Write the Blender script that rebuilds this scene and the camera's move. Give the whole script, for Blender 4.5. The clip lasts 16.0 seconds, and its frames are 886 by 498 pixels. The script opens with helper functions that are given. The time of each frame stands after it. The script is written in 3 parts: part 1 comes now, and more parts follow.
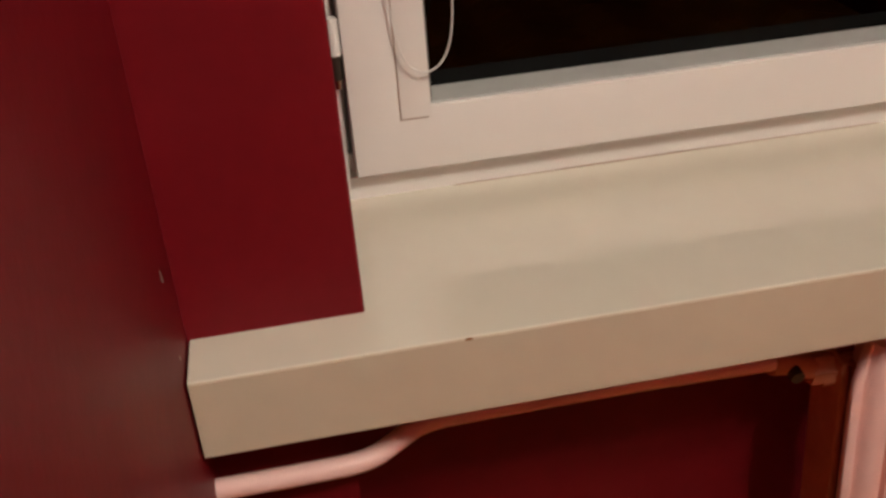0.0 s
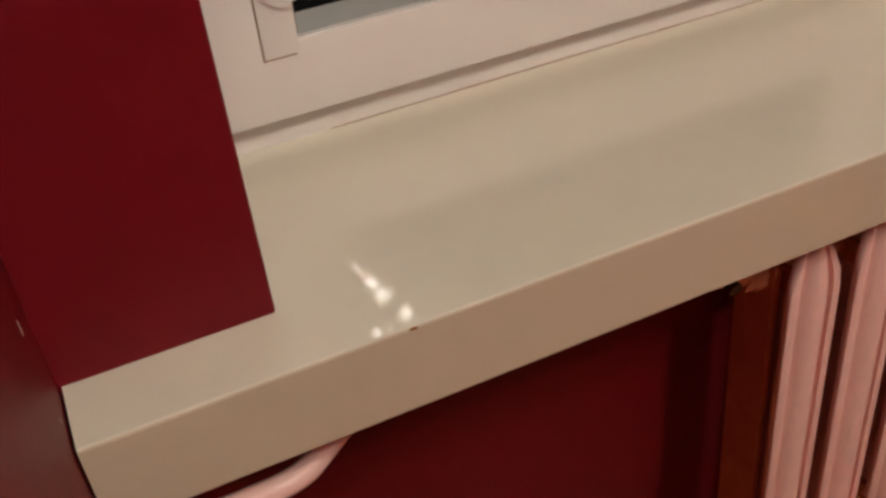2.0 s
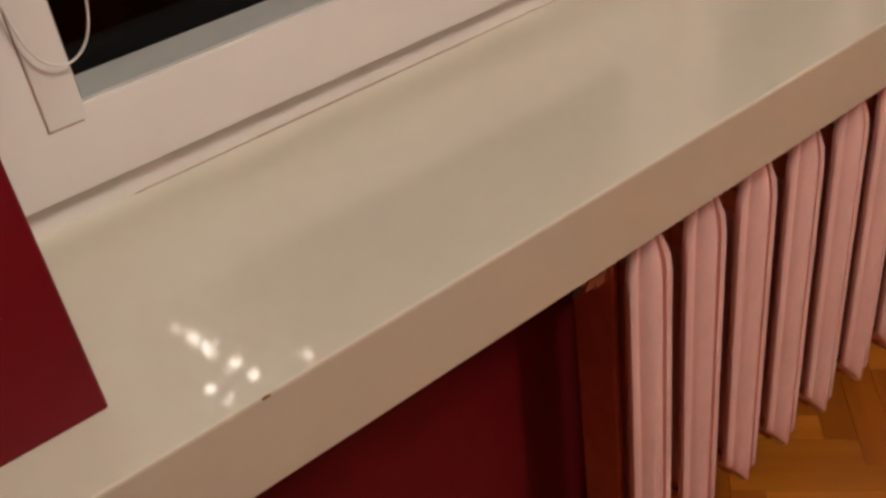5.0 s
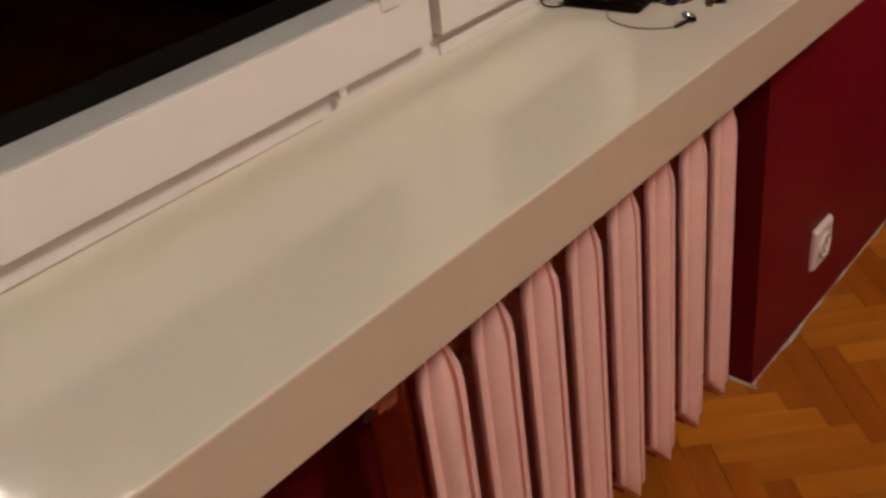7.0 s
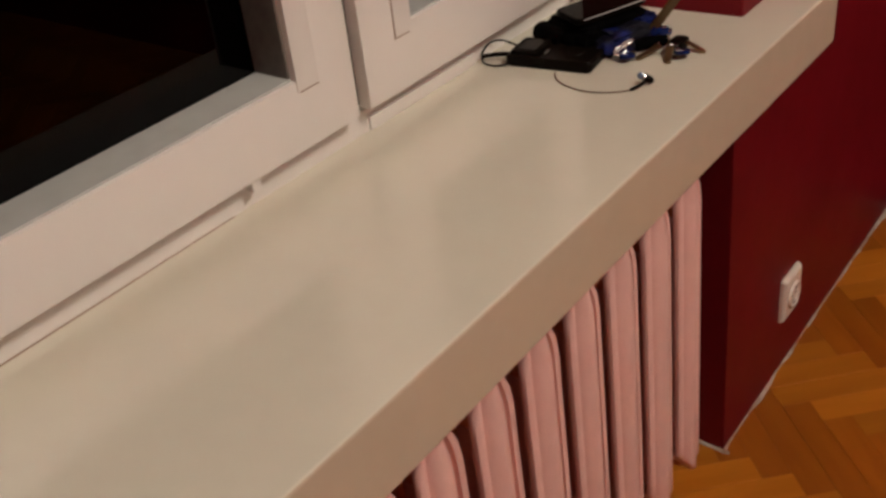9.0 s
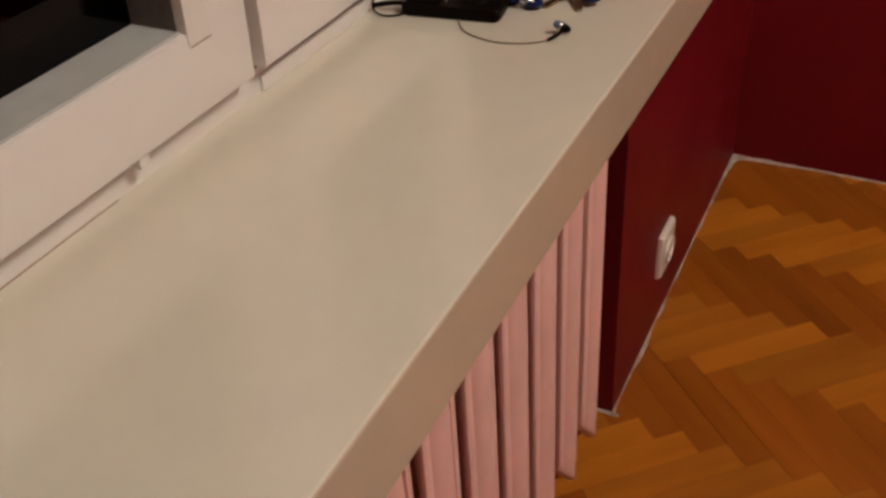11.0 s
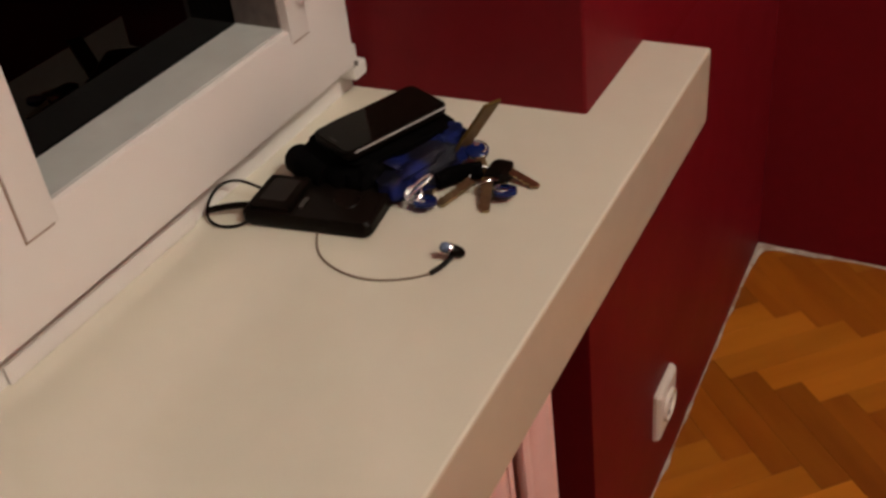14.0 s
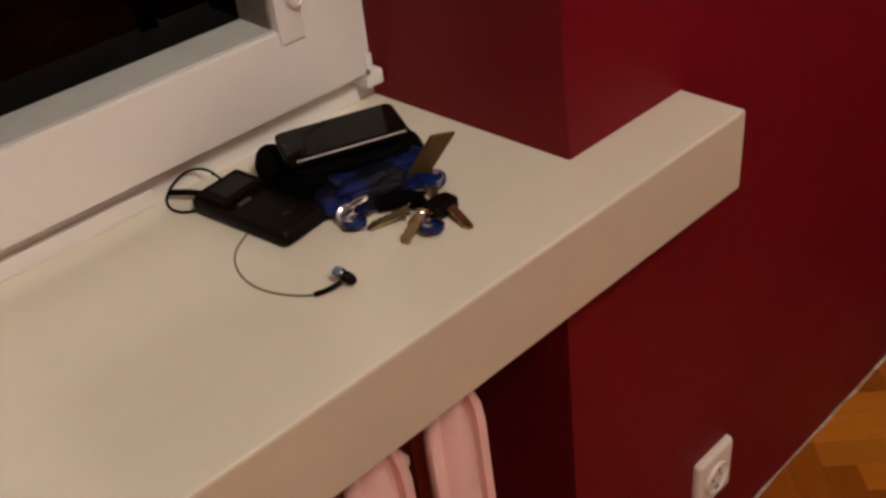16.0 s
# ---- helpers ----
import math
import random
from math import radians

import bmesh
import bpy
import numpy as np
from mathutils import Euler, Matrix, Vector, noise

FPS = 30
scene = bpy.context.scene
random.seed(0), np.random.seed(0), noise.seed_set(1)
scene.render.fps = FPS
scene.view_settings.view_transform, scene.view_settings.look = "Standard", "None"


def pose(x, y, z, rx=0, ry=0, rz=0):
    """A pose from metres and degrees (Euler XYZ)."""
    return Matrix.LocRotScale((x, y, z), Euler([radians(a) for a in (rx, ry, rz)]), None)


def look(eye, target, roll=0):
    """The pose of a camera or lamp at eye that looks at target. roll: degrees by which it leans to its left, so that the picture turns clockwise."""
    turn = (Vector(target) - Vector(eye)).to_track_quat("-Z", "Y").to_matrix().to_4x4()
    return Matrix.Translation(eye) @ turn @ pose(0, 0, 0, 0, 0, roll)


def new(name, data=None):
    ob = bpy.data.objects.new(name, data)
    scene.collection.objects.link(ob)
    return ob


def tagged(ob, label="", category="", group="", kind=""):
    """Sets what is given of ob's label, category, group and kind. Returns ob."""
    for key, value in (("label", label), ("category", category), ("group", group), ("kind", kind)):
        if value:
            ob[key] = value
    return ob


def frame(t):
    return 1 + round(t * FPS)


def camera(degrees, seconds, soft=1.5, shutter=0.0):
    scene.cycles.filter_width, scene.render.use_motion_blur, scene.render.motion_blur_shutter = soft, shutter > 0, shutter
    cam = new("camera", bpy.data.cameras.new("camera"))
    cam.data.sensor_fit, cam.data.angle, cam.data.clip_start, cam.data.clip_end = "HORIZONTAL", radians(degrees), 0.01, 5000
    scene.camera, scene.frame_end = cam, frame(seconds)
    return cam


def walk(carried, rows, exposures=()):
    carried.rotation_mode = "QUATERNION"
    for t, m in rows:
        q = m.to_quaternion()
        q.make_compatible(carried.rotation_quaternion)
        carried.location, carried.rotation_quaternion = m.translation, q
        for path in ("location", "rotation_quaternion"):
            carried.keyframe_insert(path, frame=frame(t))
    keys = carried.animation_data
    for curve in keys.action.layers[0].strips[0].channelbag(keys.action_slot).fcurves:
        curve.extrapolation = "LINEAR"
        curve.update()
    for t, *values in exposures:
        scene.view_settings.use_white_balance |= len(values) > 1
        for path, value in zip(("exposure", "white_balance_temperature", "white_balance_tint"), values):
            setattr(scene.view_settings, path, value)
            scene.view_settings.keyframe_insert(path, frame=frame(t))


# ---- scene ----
cam = camera(47.4, 16.0, soft=2.9)
PATH = [
    (0, (0.139, -0.83, 1.425), (0.393, 0.897, 0.449), -4.7),
    (0.5, (0.176, -0.761, 1.408), (0.433, 0.935, 0.38), -5.0),
    (1, (0.159, -0.693, 1.414), (0.558, 0.915, 0.294), -4.9),
    (1.5, (0.106, -0.629, 1.414), (0.649, 0.917, 0.268), -4.8),
    (2, (0.075, -0.605, 1.408), (0.661, 0.882, 0.206), -5.9),
    (2.5, (0.065, -0.592, 1.403), (0.71, 0.848, 0.174), -5.0),
    (3, (0.051, -0.56, 1.416), (0.709, 0.837, 0.145), -5.3),
    (3.2, (0.047, -0.546, 1.416), (0.734, 0.827, 0.135), -4.5),
    (5.3, (0.100, -0.553, 1.387), (1.074, 0.736, 0.207), -7.1),
    (5.5, (0.117, -0.549, 1.382), (1.142, 0.712, 0.216), -6.4),
    (6, (0.144, -0.545, 1.375), (1.272, 0.647, 0.231), -5.7),
    (6.5, (0.148, -0.553, 1.382), (1.328, 0.63, 0.282), -6.0),
    (7, (0.152, -0.565, 1.39), (1.388, 0.589, 0.322), -6.4),
    (7.5, (0.179, -0.558, 1.396), (1.437, 0.602, 0.361), -6.8),
    (8, (0.231, -0.546, 1.409), (1.437, 0.707, 0.423), -7.1),
    (8.5, (0.291, -0.544, 1.419), (1.483, 0.689, 0.39), -6.8),
    (9, (0.324, -0.464, 1.404), (1.613, 0.627, 0.332), -6.9),
    (9.2, (0.328, -0.431, 1.399), (1.637, 0.620, 0.311), -7.3),
    (11.3, (0.376, -0.270, 1.346), (1.841, 0.432, 0.180), -2.5),
    (11.5, (0.399, -0.273, 1.352), (1.865, 0.422, 0.183), -3.0),
    (12, (0.496, -0.265, 1.347), (1.932, 0.519, 0.196), -5.4),
    (12.5, (0.632, -0.266, 1.356), (2.005, 0.646, 0.223), -6.0),
    (13, (0.711, -0.277, 1.358), (2.044, 0.638, 0.18), -5.4),
    (13.5, (0.765, -0.266, 1.363), (2.137, 0.588, 0.185), -6.0),
    (14, (0.839, -0.247, 1.359), (2.233, 0.581, 0.189), -6.5),
    (14.5, (0.946, -0.313, 1.364), (2.29, 0.638, 0.229), -4.9),
    (15, (1.04, -0.403, 1.357), (2.281, 0.665, 0.209), -5.0),
    (15.5, (1.061, -0.449, 1.359), (2.213, 0.717, 0.213), -6.0),
    (16, (1.052, -0.476, 1.353), (2.123, 0.766, 0.21), -6.5),
]
walk(cam, [(t, look(eye, target, roll)) for t, eye, target, roll in PATH],
     [(0, 0.18), (0.5, 0.06), (1, 0.0), (16, 0.0)])

# ---- world and lamps ----
world = bpy.data.worlds.new("night")
scene.world = world
world.use_nodes = True
world.node_tree.nodes["Background"].inputs[0].default_value = (0.012, 0.013, 0.02, 1)
world.node_tree.nodes["Background"].inputs[1].default_value = 0.06
BULB = 905.0   # radiance of the lit bulbs
scene.view_settings.exposure = 0.0


# ---- materials ----
def material(name, colour, rough=0.5, metal=0.0, spread=0.12, grain=60.0, bump=0.0, bump_scale=200.0, stain=0.0, stain_scale=4.0,
             stain_colour=None, stain_from=0.42, stain_to=0.72, coat=0.0, per_object=0.0, spec=0.5, coords="Object"):
    """A painted, plastic, wooden or metal surface: fine grain, larger stains and relief."""
    m = bpy.data.materials.new(name)
    m.use_nodes = True
    n, l = m.node_tree.nodes, m.node_tree.links
    b = n["Principled BSDF"]
    b.inputs["Metallic"].default_value = metal
    b.inputs["Specular IOR Level"].default_value = spec
    b.inputs["Coat Weight"].default_value = coat
    b.inputs["Coat Roughness"].default_value = 0.06
    tc = n.new("ShaderNodeTexCoord")
    fine = n.new("ShaderNodeTexNoise")
    fine.inputs["Scale"].default_value, fine.inputs["Detail"].default_value = grain, 5
    l.new(tc.outputs[coords], fine.inputs["Vector"])
    ramp = n.new("ShaderNodeMapRange")
    ramp.inputs[1].default_value, ramp.inputs[2].default_value = 0.2, 0.8
    ramp.inputs[3].default_value, ramp.inputs[4].default_value = 1 - spread, 1 + spread * 0.6
    l.new(fine.outputs[0], ramp.inputs[0])
    mul = n.new("ShaderNodeMix")
    mul.data_type, mul.blend_type = "RGBA", "MULTIPLY"
    mul.inputs[0].default_value = 1.0
    mul.inputs[6].default_value = (*colour, 1)
    l.new(ramp.outputs[0], mul.inputs[7])
    out = mul.outputs[2]
    big = n.new("ShaderNodeTexNoise")
    big.inputs["Scale"].default_value, big.inputs["Detail"].default_value = stain_scale, 3
    l.new(tc.outputs[coords], big.inputs["Vector"])
    if stain > 0:
        sr = n.new("ShaderNodeMapRange")
        sr.inputs[1].default_value, sr.inputs[2].default_value = stain_from, stain_to
        sr.inputs[3].default_value, sr.inputs[4].default_value = 0.0, stain
        l.new(big.outputs[0], sr.inputs[0])
        mx = n.new("ShaderNodeMix")
        mx.data_type = "RGBA"
        l.new(sr.outputs[0], mx.inputs[0])
        l.new(out, mx.inputs[6])
        mx.inputs[7].default_value = (*(stain_colour or [c * 0.6 for c in colour]), 1)
        out = mx.outputs[2]
    if per_object > 0:
        oi = n.new("ShaderNodeObjectInfo")
        hv = n.new("ShaderNodeHueSaturation")
        mr = n.new("ShaderNodeMapRange")
        mr.inputs[3].default_value, mr.inputs[4].default_value = 1 - per_object, 1 + per_object
        l.new(oi.outputs["Random"], mr.inputs[0])
        l.new(mr.outputs[0], hv.inputs["Value"])
        l.new(out, hv.inputs["Color"])
        out = hv.outputs[0]
    l.new(out, b.inputs["Base Color"])
    rr = n.new("ShaderNodeMapRange")
    rr.inputs[3].default_value, rr.inputs[4].default_value = rough * 0.8, min(1.0, rough * 1.25)
    l.new(big.outputs[0], rr.inputs[0])
    l.new(rr.outputs[0], b.inputs["Roughness"])
    if bump > 0:
        bn = n.new("ShaderNodeTexNoise")
        bn.inputs["Scale"].default_value, bn.inputs["Detail"].default_value = bump_scale, 4
        l.new(tc.outputs[coords], bn.inputs["Vector"])
        bp = n.new("ShaderNodeBump")
        bp.inputs["Strength"].default_value, bp.inputs["Distance"].default_value = bump, 0.002
        l.new(bn.outputs[0], bp.inputs["Height"])
        l.new(bp.outputs[0], b.inputs["Normal"])
    return m


def glass_material(name):
    """Glass so dark at night that next to nothing passes; it mirrors the lit room."""
    m = bpy.data.materials.new(name)
    m.use_nodes = True
    b = m.node_tree.nodes["Principled BSDF"]
    b.inputs["Base Color"].default_value = (0.000001, 0.000001, 0.000001, 1)
    b.inputs["Roughness"].default_value = 0.0
    b.inputs["Transmission Weight"].default_value = 1.0
    b.inputs["IOR"].default_value = 1.27
    return m


def emitter(name, colour, strength):
    m = bpy.data.materials.new(name)
    m.use_nodes = True
    b = m.node_tree.nodes["Principled BSDF"]
    b.inputs["Emission Color"].default_value = (*colour, 1)
    b.inputs["Emission Strength"].default_value = strength
    return m


def wood_material(name, low, high):
    """Oiled oak block: long grain along the block, tone from block to block."""
    m = bpy.data.materials.new(name)
    m.use_nodes = True
    n, l = m.node_tree.nodes, m.node_tree.links
    b = n["Principled BSDF"]
    tc, mp = n.new("ShaderNodeTexCoord"), n.new("ShaderNodeMapping")
    mp.inputs["Scale"].default_value = (4, 26, 26)
    oi = n.new("ShaderNodeObjectInfo")
    gi = n.new("ShaderNodeNewGeometry")
    add = n.new("ShaderNodeMath")
    add.operation = "ADD"
    l.new(oi.outputs["Random"], add.inputs[0])
    l.new(gi.outputs["Random Per Island"], add.inputs[1])
    fr = n.new("ShaderNodeMath")
    fr.operation = "FRACT"
    l.new(add.outputs[0], fr.inputs[0])
    sc = n.new("ShaderNodeMath")
    sc.operation = "MULTIPLY"
    sc.inputs[1].default_value = 40
    l.new(fr.outputs[0], sc.inputs[0])
    l.new(tc.outputs["UV"], mp.inputs["Vector"])
    l.new(sc.outputs[0], mp.inputs["Location"])
    grain = n.new("ShaderNodeTexNoise")
    grain.inputs["Scale"].default_value, grain.inputs["Detail"].default_value = 1.0, 6
    l.new(mp.outputs[0], grain.inputs["Vector"])
    ramp = n.new("ShaderNodeValToRGB")
    ramp.color_ramp.elements[0].color = (*low, 1)
    ramp.color_ramp.elements[1].color = (*high, 1)
    ramp.color_ramp.elements[0].position, ramp.color_ramp.elements[1].position = 0.25, 0.8
    l.new(grain.outputs[0], ramp.inputs[0])
    hv, mr = n.new("ShaderNodeHueSaturation"), n.new("ShaderNodeMapRange")
    mr.inputs[3].default_value, mr.inputs[4].default_value = 0.80, 1.16
    l.new(fr.outputs[0], mr.inputs[0])
    l.new(mr.outputs[0], hv.inputs["Value"])
    l.new(ramp.outputs[0], hv.inputs["Color"])
    l.new(hv.outputs[0], b.inputs["Base Color"])
    b.inputs["Roughness"].default_value = 0.38
    bp = n.new("ShaderNodeBump")
    bp.inputs["Strength"].default_value, bp.inputs["Distance"].default_value = 0.15, 0.001
    l.new(grain.outputs[0], bp.inputs["Height"])
    l.new(bp.outputs[0], b.inputs["Normal"])
    return m


RED = material("crimson_wall_paint", (0.152, 0.0050, 0.0094), spec=0.15, rough=0.46, spread=0.10, grain=35, bump=0.12, bump_scale=120, stain=0.25, stain_scale=3)
WHITE_CEILING = material("ceiling_paint", (0.46, 0.43, 0.39), rough=0.8, bump=0.1)
SILL = material("cream_laminate", (0.72, 0.69, 0.575), spec=0.42, rough=0.19, spread=0.03, grain=20, bump=0.025, bump_scale=5, stain=0.15, stain_scale=2.5,
                stain_colour=(0.66, 0.61, 0.50), coat=0.78)
SILL.node_tree.nodes["Principled BSDF"].inputs["Coat IOR"].default_value = 1.53
SILL.node_tree.nodes["Principled BSDF"].inputs["Coat Roughness"].default_value = 0.044
SILL_EDGE = material("beige_edge_laminate", (0.62, 0.54, 0.41), rough=0.16, spread=0.04, grain=25, stain=0.15, stain_scale=3)
# Weathered mottling on a base colour darkened for the side faces' shade.
SIDE_REBATE = material("weathered_shaded_rebate", (0.17, 0.152, 0.132), rough=0.6, spread=0.35, grain=70, stain=0.6, stain_scale=14, stain_colour=(0.10, 0.085, 0.07))
FRAME = material("white_window_plastic", (0.82, 0.795, 0.755), rough=0.38, spread=0.03, grain=14, stain=0.10, stain_scale=7, stain_colour=(0.74, 0.68, 0.61), stain_from=0.35, stain_to=0.85)
GASKET = material("grey_rebate_plastic", (0.50, 0.52, 0.50), rough=0.5, spread=0.12, grain=40, stain=0.2, stain_scale=20)
DARK_GASKET_AND_GAP = material("dark_gasket_and_gap_shade", (0.035, 0.018, 0.010), rough=0.8, spec=0.2)
SEAM = material("brown_seam", (0.36, 0.25, 0.185), rough=0.8, spec=0.2)
GLASS = glass_material("window_glass")
PINK = material("pink_radiator_enamel", (0.92, 0.61, 0.56), rough=0.38, spread=0.06, grain=30, bump=0.08, bump_scale=90, stain=0.18, stain_scale=12,
                stain_colour=(0.82, 0.50, 0.43))
# The pink enamel in shade: the shade is put into this browner colour.
SHADED_PINK = material("shade_browned_enamel", (0.64, 0.25, 0.13), rough=0.5, spread=0.15, grain=40, bump=0.1, bump_scale=90, stain=0.4, stain_scale=14,
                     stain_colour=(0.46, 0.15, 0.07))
BRASS = material("worn_brass", (0.46, 0.35, 0.19), rough=0.35, metal=1.0, spread=0.25, grain=200, stain=0.5, stain_scale=60, stain_colour=(0.17, 0.12, 0.065))
STEEL = material("chromed_steel", (0.62, 0.62, 0.64), rough=0.16, metal=1.0, spread=0.1, grain=120)
SILVER = material("silver_with_highlight", (0.70, 0.69, 0.68), rough=0.35, metal=0.25, spread=0.05)
DARK_STEEL = material("dark_hinge_steel", (0.09, 0.075, 0.06), rough=0.4, metal=0.8)
SOCKET_WHITE = material("socket_plastic", (0.74, 0.68, 0.60), rough=0.3, spread=0.04)
BLACK_HOLE = material("socket_contact_black", (0.02, 0.015, 0.01), rough=0.6)
PLASTER = material("flaking_white_filler", (0.52, 0.47, 0.41), rough=0.85, spread=0.4, grain=90, bump=0.6, bump_scale=150, stain=0.85, stain_scale=26,
                   stain_colour=(0.24, 0.10, 0.045))
# Oak's sheen by grain direction, painted as two base colours.
WOOD_IN_SHEEN = wood_material("oiled_oak_block_in_sheen", (0.35, 0.108, 0.006), (0.47, 0.165, 0.013))
WOOD_OFF_SHEEN = wood_material("oiled_oak_block_off_sheen", (0.245, 0.062, 0.003), (0.345, 0.103, 0.007))
JOINT = material("dark_parquet_bed", (0.24, 0.080, 0.008), rough=0.8)
BLACK = material("black_plastic", (0.0050, 0.0032, 0.0022), spec=0.06, rough=0.36, spread=0.2, grain=150)
DULL_BLACK = material("black_nylon", (0.0014, 0.0013, 0.0014), spec=0.03, rough=0.85, spread=0.4, grain=300, bump=0.5, bump_scale=600)
GREY_SCREEN = material("grey_display", (0.028, 0.024, 0.020), rough=0.2, spread=0.1)
DARK_SCREEN = material("dark_display", (0.010, 0.007, 0.005), rough=0.3, spec=0.15, spread=0.3, grain=90)
PHONE_GLASS = material("black_phone_glass", (0.005, 0.004, 0.0028), spec=0.09, rough=0.08)
BLUE = material("blue_nylon", (0.0035, 0.010, 0.095), spec=0.2, stain=0.98, stain_scale=20, stain_from=0.40, stain_to=0.52, stain_colour=(0.002, 0.002, 0.006), rough=0.6, spread=0.35, grain=250, bump=0.5, bump_scale=500)
BLUE_FLAP = material("bright_blue_nylon", (0.0035, 0.010, 0.085), spec=0.15, stain=0.7, stain_scale=30, stain_from=0.5, stain_to=0.62, stain_colour=(0.002, 0.003, 0.012), rough=0.65, spread=0.3, grain=250, bump=0.4, bump_scale=500)
CHROME = material("bright_chrome", (0.80, 0.81, 0.84), rough=0.2, metal=0.85, spread=0.08, grain=150)
BLUE_CAP = material("blue_key_cap", (0.005, 0.014, 0.085), rough=0.14, spread=0.1)
EAR_TIP = material("pale_blue_silicone", (0.14, 0.19, 0.30), rough=0.4)
LEATHER = material("brown_leather_tag", (0.105, 0.060, 0.010), spec=0.2, rough=0.55, spread=0.25, grain=120, bump=0.3)
CABLE = material("grey_cable", (0.27, 0.215, 0.16), rough=0.5)
CORD = material("white_cord", (0.72, 0.70, 0.66), rough=0.5)
BULB_GLOW = emitter("warm_bulb", (1.0, 0.915, 0.80), 30.0)
LAMP_METAL = material("lamp_brass", (0.5, 0.36, 0.16), rough=0.3, metal=1.0)


# ---- mesh helpers ----
def part(name, bm, mat, parent=None, label="", smooth=False):
    me = bpy.data.meshes.new(name)
    bm.normal_update()
    bm.to_mesh(me)
    bm.free()
    me.materials.append(mat)
    if smooth:
        me.shade_smooth()
        me.set_sharp_from_angle(angle=radians(40))
    ob = new(name, me)
    if parent is not None:
        ob.parent = parent
    if label:
        ob["label"] = label
    return ob


def thing(name, label, category, at=(0, 0, 0), group="", kind=""):
    ob = new(name)
    ob.empty_display_size = 0.05
    ob.location = at
    return tagged(ob, label, category, group, kind)


def box(bm, x0, x1, y0, y1, z0, z1, bevel=0.0, m=None):
    """A box between the given planes, added to bm; bevel rounds its edges."""
    vs = [bm.verts.new((x, y, z)) for x in (x0, x1) for y in (y0, y1) for z in (z0, z1)]
    fs = [bm.faces.new([vs[i] for i in f]) for f in ((0, 1, 3, 2), (4, 6, 7, 5), (0, 4, 5, 1), (2, 3, 7, 6), (0, 2, 6, 4), (1, 5, 7, 3))]
    if bevel > 0:
        es = list({e for f in fs for e in f.edges})
        made = bmesh.ops.bevel(bm, geom=es, offset=bevel, segments=2, profile=0.6, affect="EDGES")
        vs = list({v for f in made["faces"] for v in f.verts} | {v for v in vs if v.is_valid})
    if m is not None:
        bmesh.ops.transform(bm, matrix=m, verts=[v for v in vs if v.is_valid])
    return bm


def box_bm(*a, **k):
    return box(bmesh.new(), *a, **k)


def tube_bm(points, r, sides=10, bm=None, rounds=1):
    """A round tube along points, smoothed by corner cutting."""
    bm = bm or bmesh.new()
    pts = [Vector(p) for p in points]
    for _ in range(rounds):
        cut = [pts[0]]
        for a, b in zip(pts, pts[1:]):
            cut += [a.lerp(b, 0.25), a.lerp(b, 0.75)]
        pts = cut + [pts[-1]]
    rings, side = [], None
    for i, p in enumerate(pts):
        d = (pts[min(i + 1, len(pts) - 1)] - pts[max(i - 1, 0)]).normalized()
        if side is None:
            side = d.orthogonal().normalized()
        side = (side - d * side.dot(d)).normalized()
        up = d.cross(side)
        rings.append([bm.verts.new(p + r * (math.cos(2 * math.pi * k / sides) * side + math.sin(2 * math.pi * k / sides) * up)) for k in range(sides)])
    for a, b in zip(rings, rings[1:]):
        for k in range(sides):
            bm.faces.new((a[k], a[(k + 1) % sides], b[(k + 1) % sides], b[k]))
    bm.faces.new(rings[0][::-1])
    bm.faces.new(rings[-1])
    return bm


def prism_bm(outline, z0, z1, levels=(), m=None):
    """A closed outline in x, y, raised from z0 to z1; levels: (z, inset factor about the middle)."""
    bm = bmesh.new()
    cx, cy = (sum(p[i] for p in outline) / len(outline) for i in (0, 1))
    rings = [[bm.verts.new((cx + (x - cx) * s, cy + (y - cy) * s, z)) for x, y in outline] for z, s in (levels or ((z0, 1), (z1, 1)))]
    k = len(outline)
    for a, b in zip(rings, rings[1:]):
        for i in range(k):
            bm.faces.new((a[i], a[(i + 1) % k], b[(i + 1) % k], b[i]))
    bm.faces.new(rings[0][::-1])
    bm.faces.new(rings[-1])
    if m is not None:
        bm.transform(m)
    return bm


def disc_bm(r, z0, z1, sides=24, m=None, levels=()):
    return prism_bm([(r * math.cos(2 * math.pi * i / sides), r * math.sin(2 * math.pi * i / sides)) for i in range(sides)], z0, z1, levels, m)


# ---- setting: walls, floor, ceiling ----
LEFT, RIGHT, BACK, TOP = -0.003, 2.712, -4.2, 3.35   # room
WALL, LOW, OUTER, NICHE = 0.079, 0.060, 0.46, 0.25              # window wall face at the sill and at the floor, outer face, back of the radiator niche
OPEN_L, OPEN_R, HEAD = 0.184, 1.705, 2.2            # window opening
NICHE_L, NICHE_R = 0.150, 1.690
SILL_TOP, SILL_UNDER = 0.85, 0.756

bm = bmesh.new()
box(bm, LEFT, NICHE_L, WALL, OUTER, -0.05, 0.80)
box(bm, NICHE_R, RIGHT, WALL, OUTER, -0.05, 0.80)
box(bm, NICHE_L, NICHE_R, NICHE, OUTER, -0.05, 0.80)
ROUND = 0.004                                       # worn, rounded plaster corners beside the window
bend = [(ROUND * (1 - math.sin(radians(18 * i))), ROUND * (1 - math.cos(radians(18 * i)))) for i in range(6)]
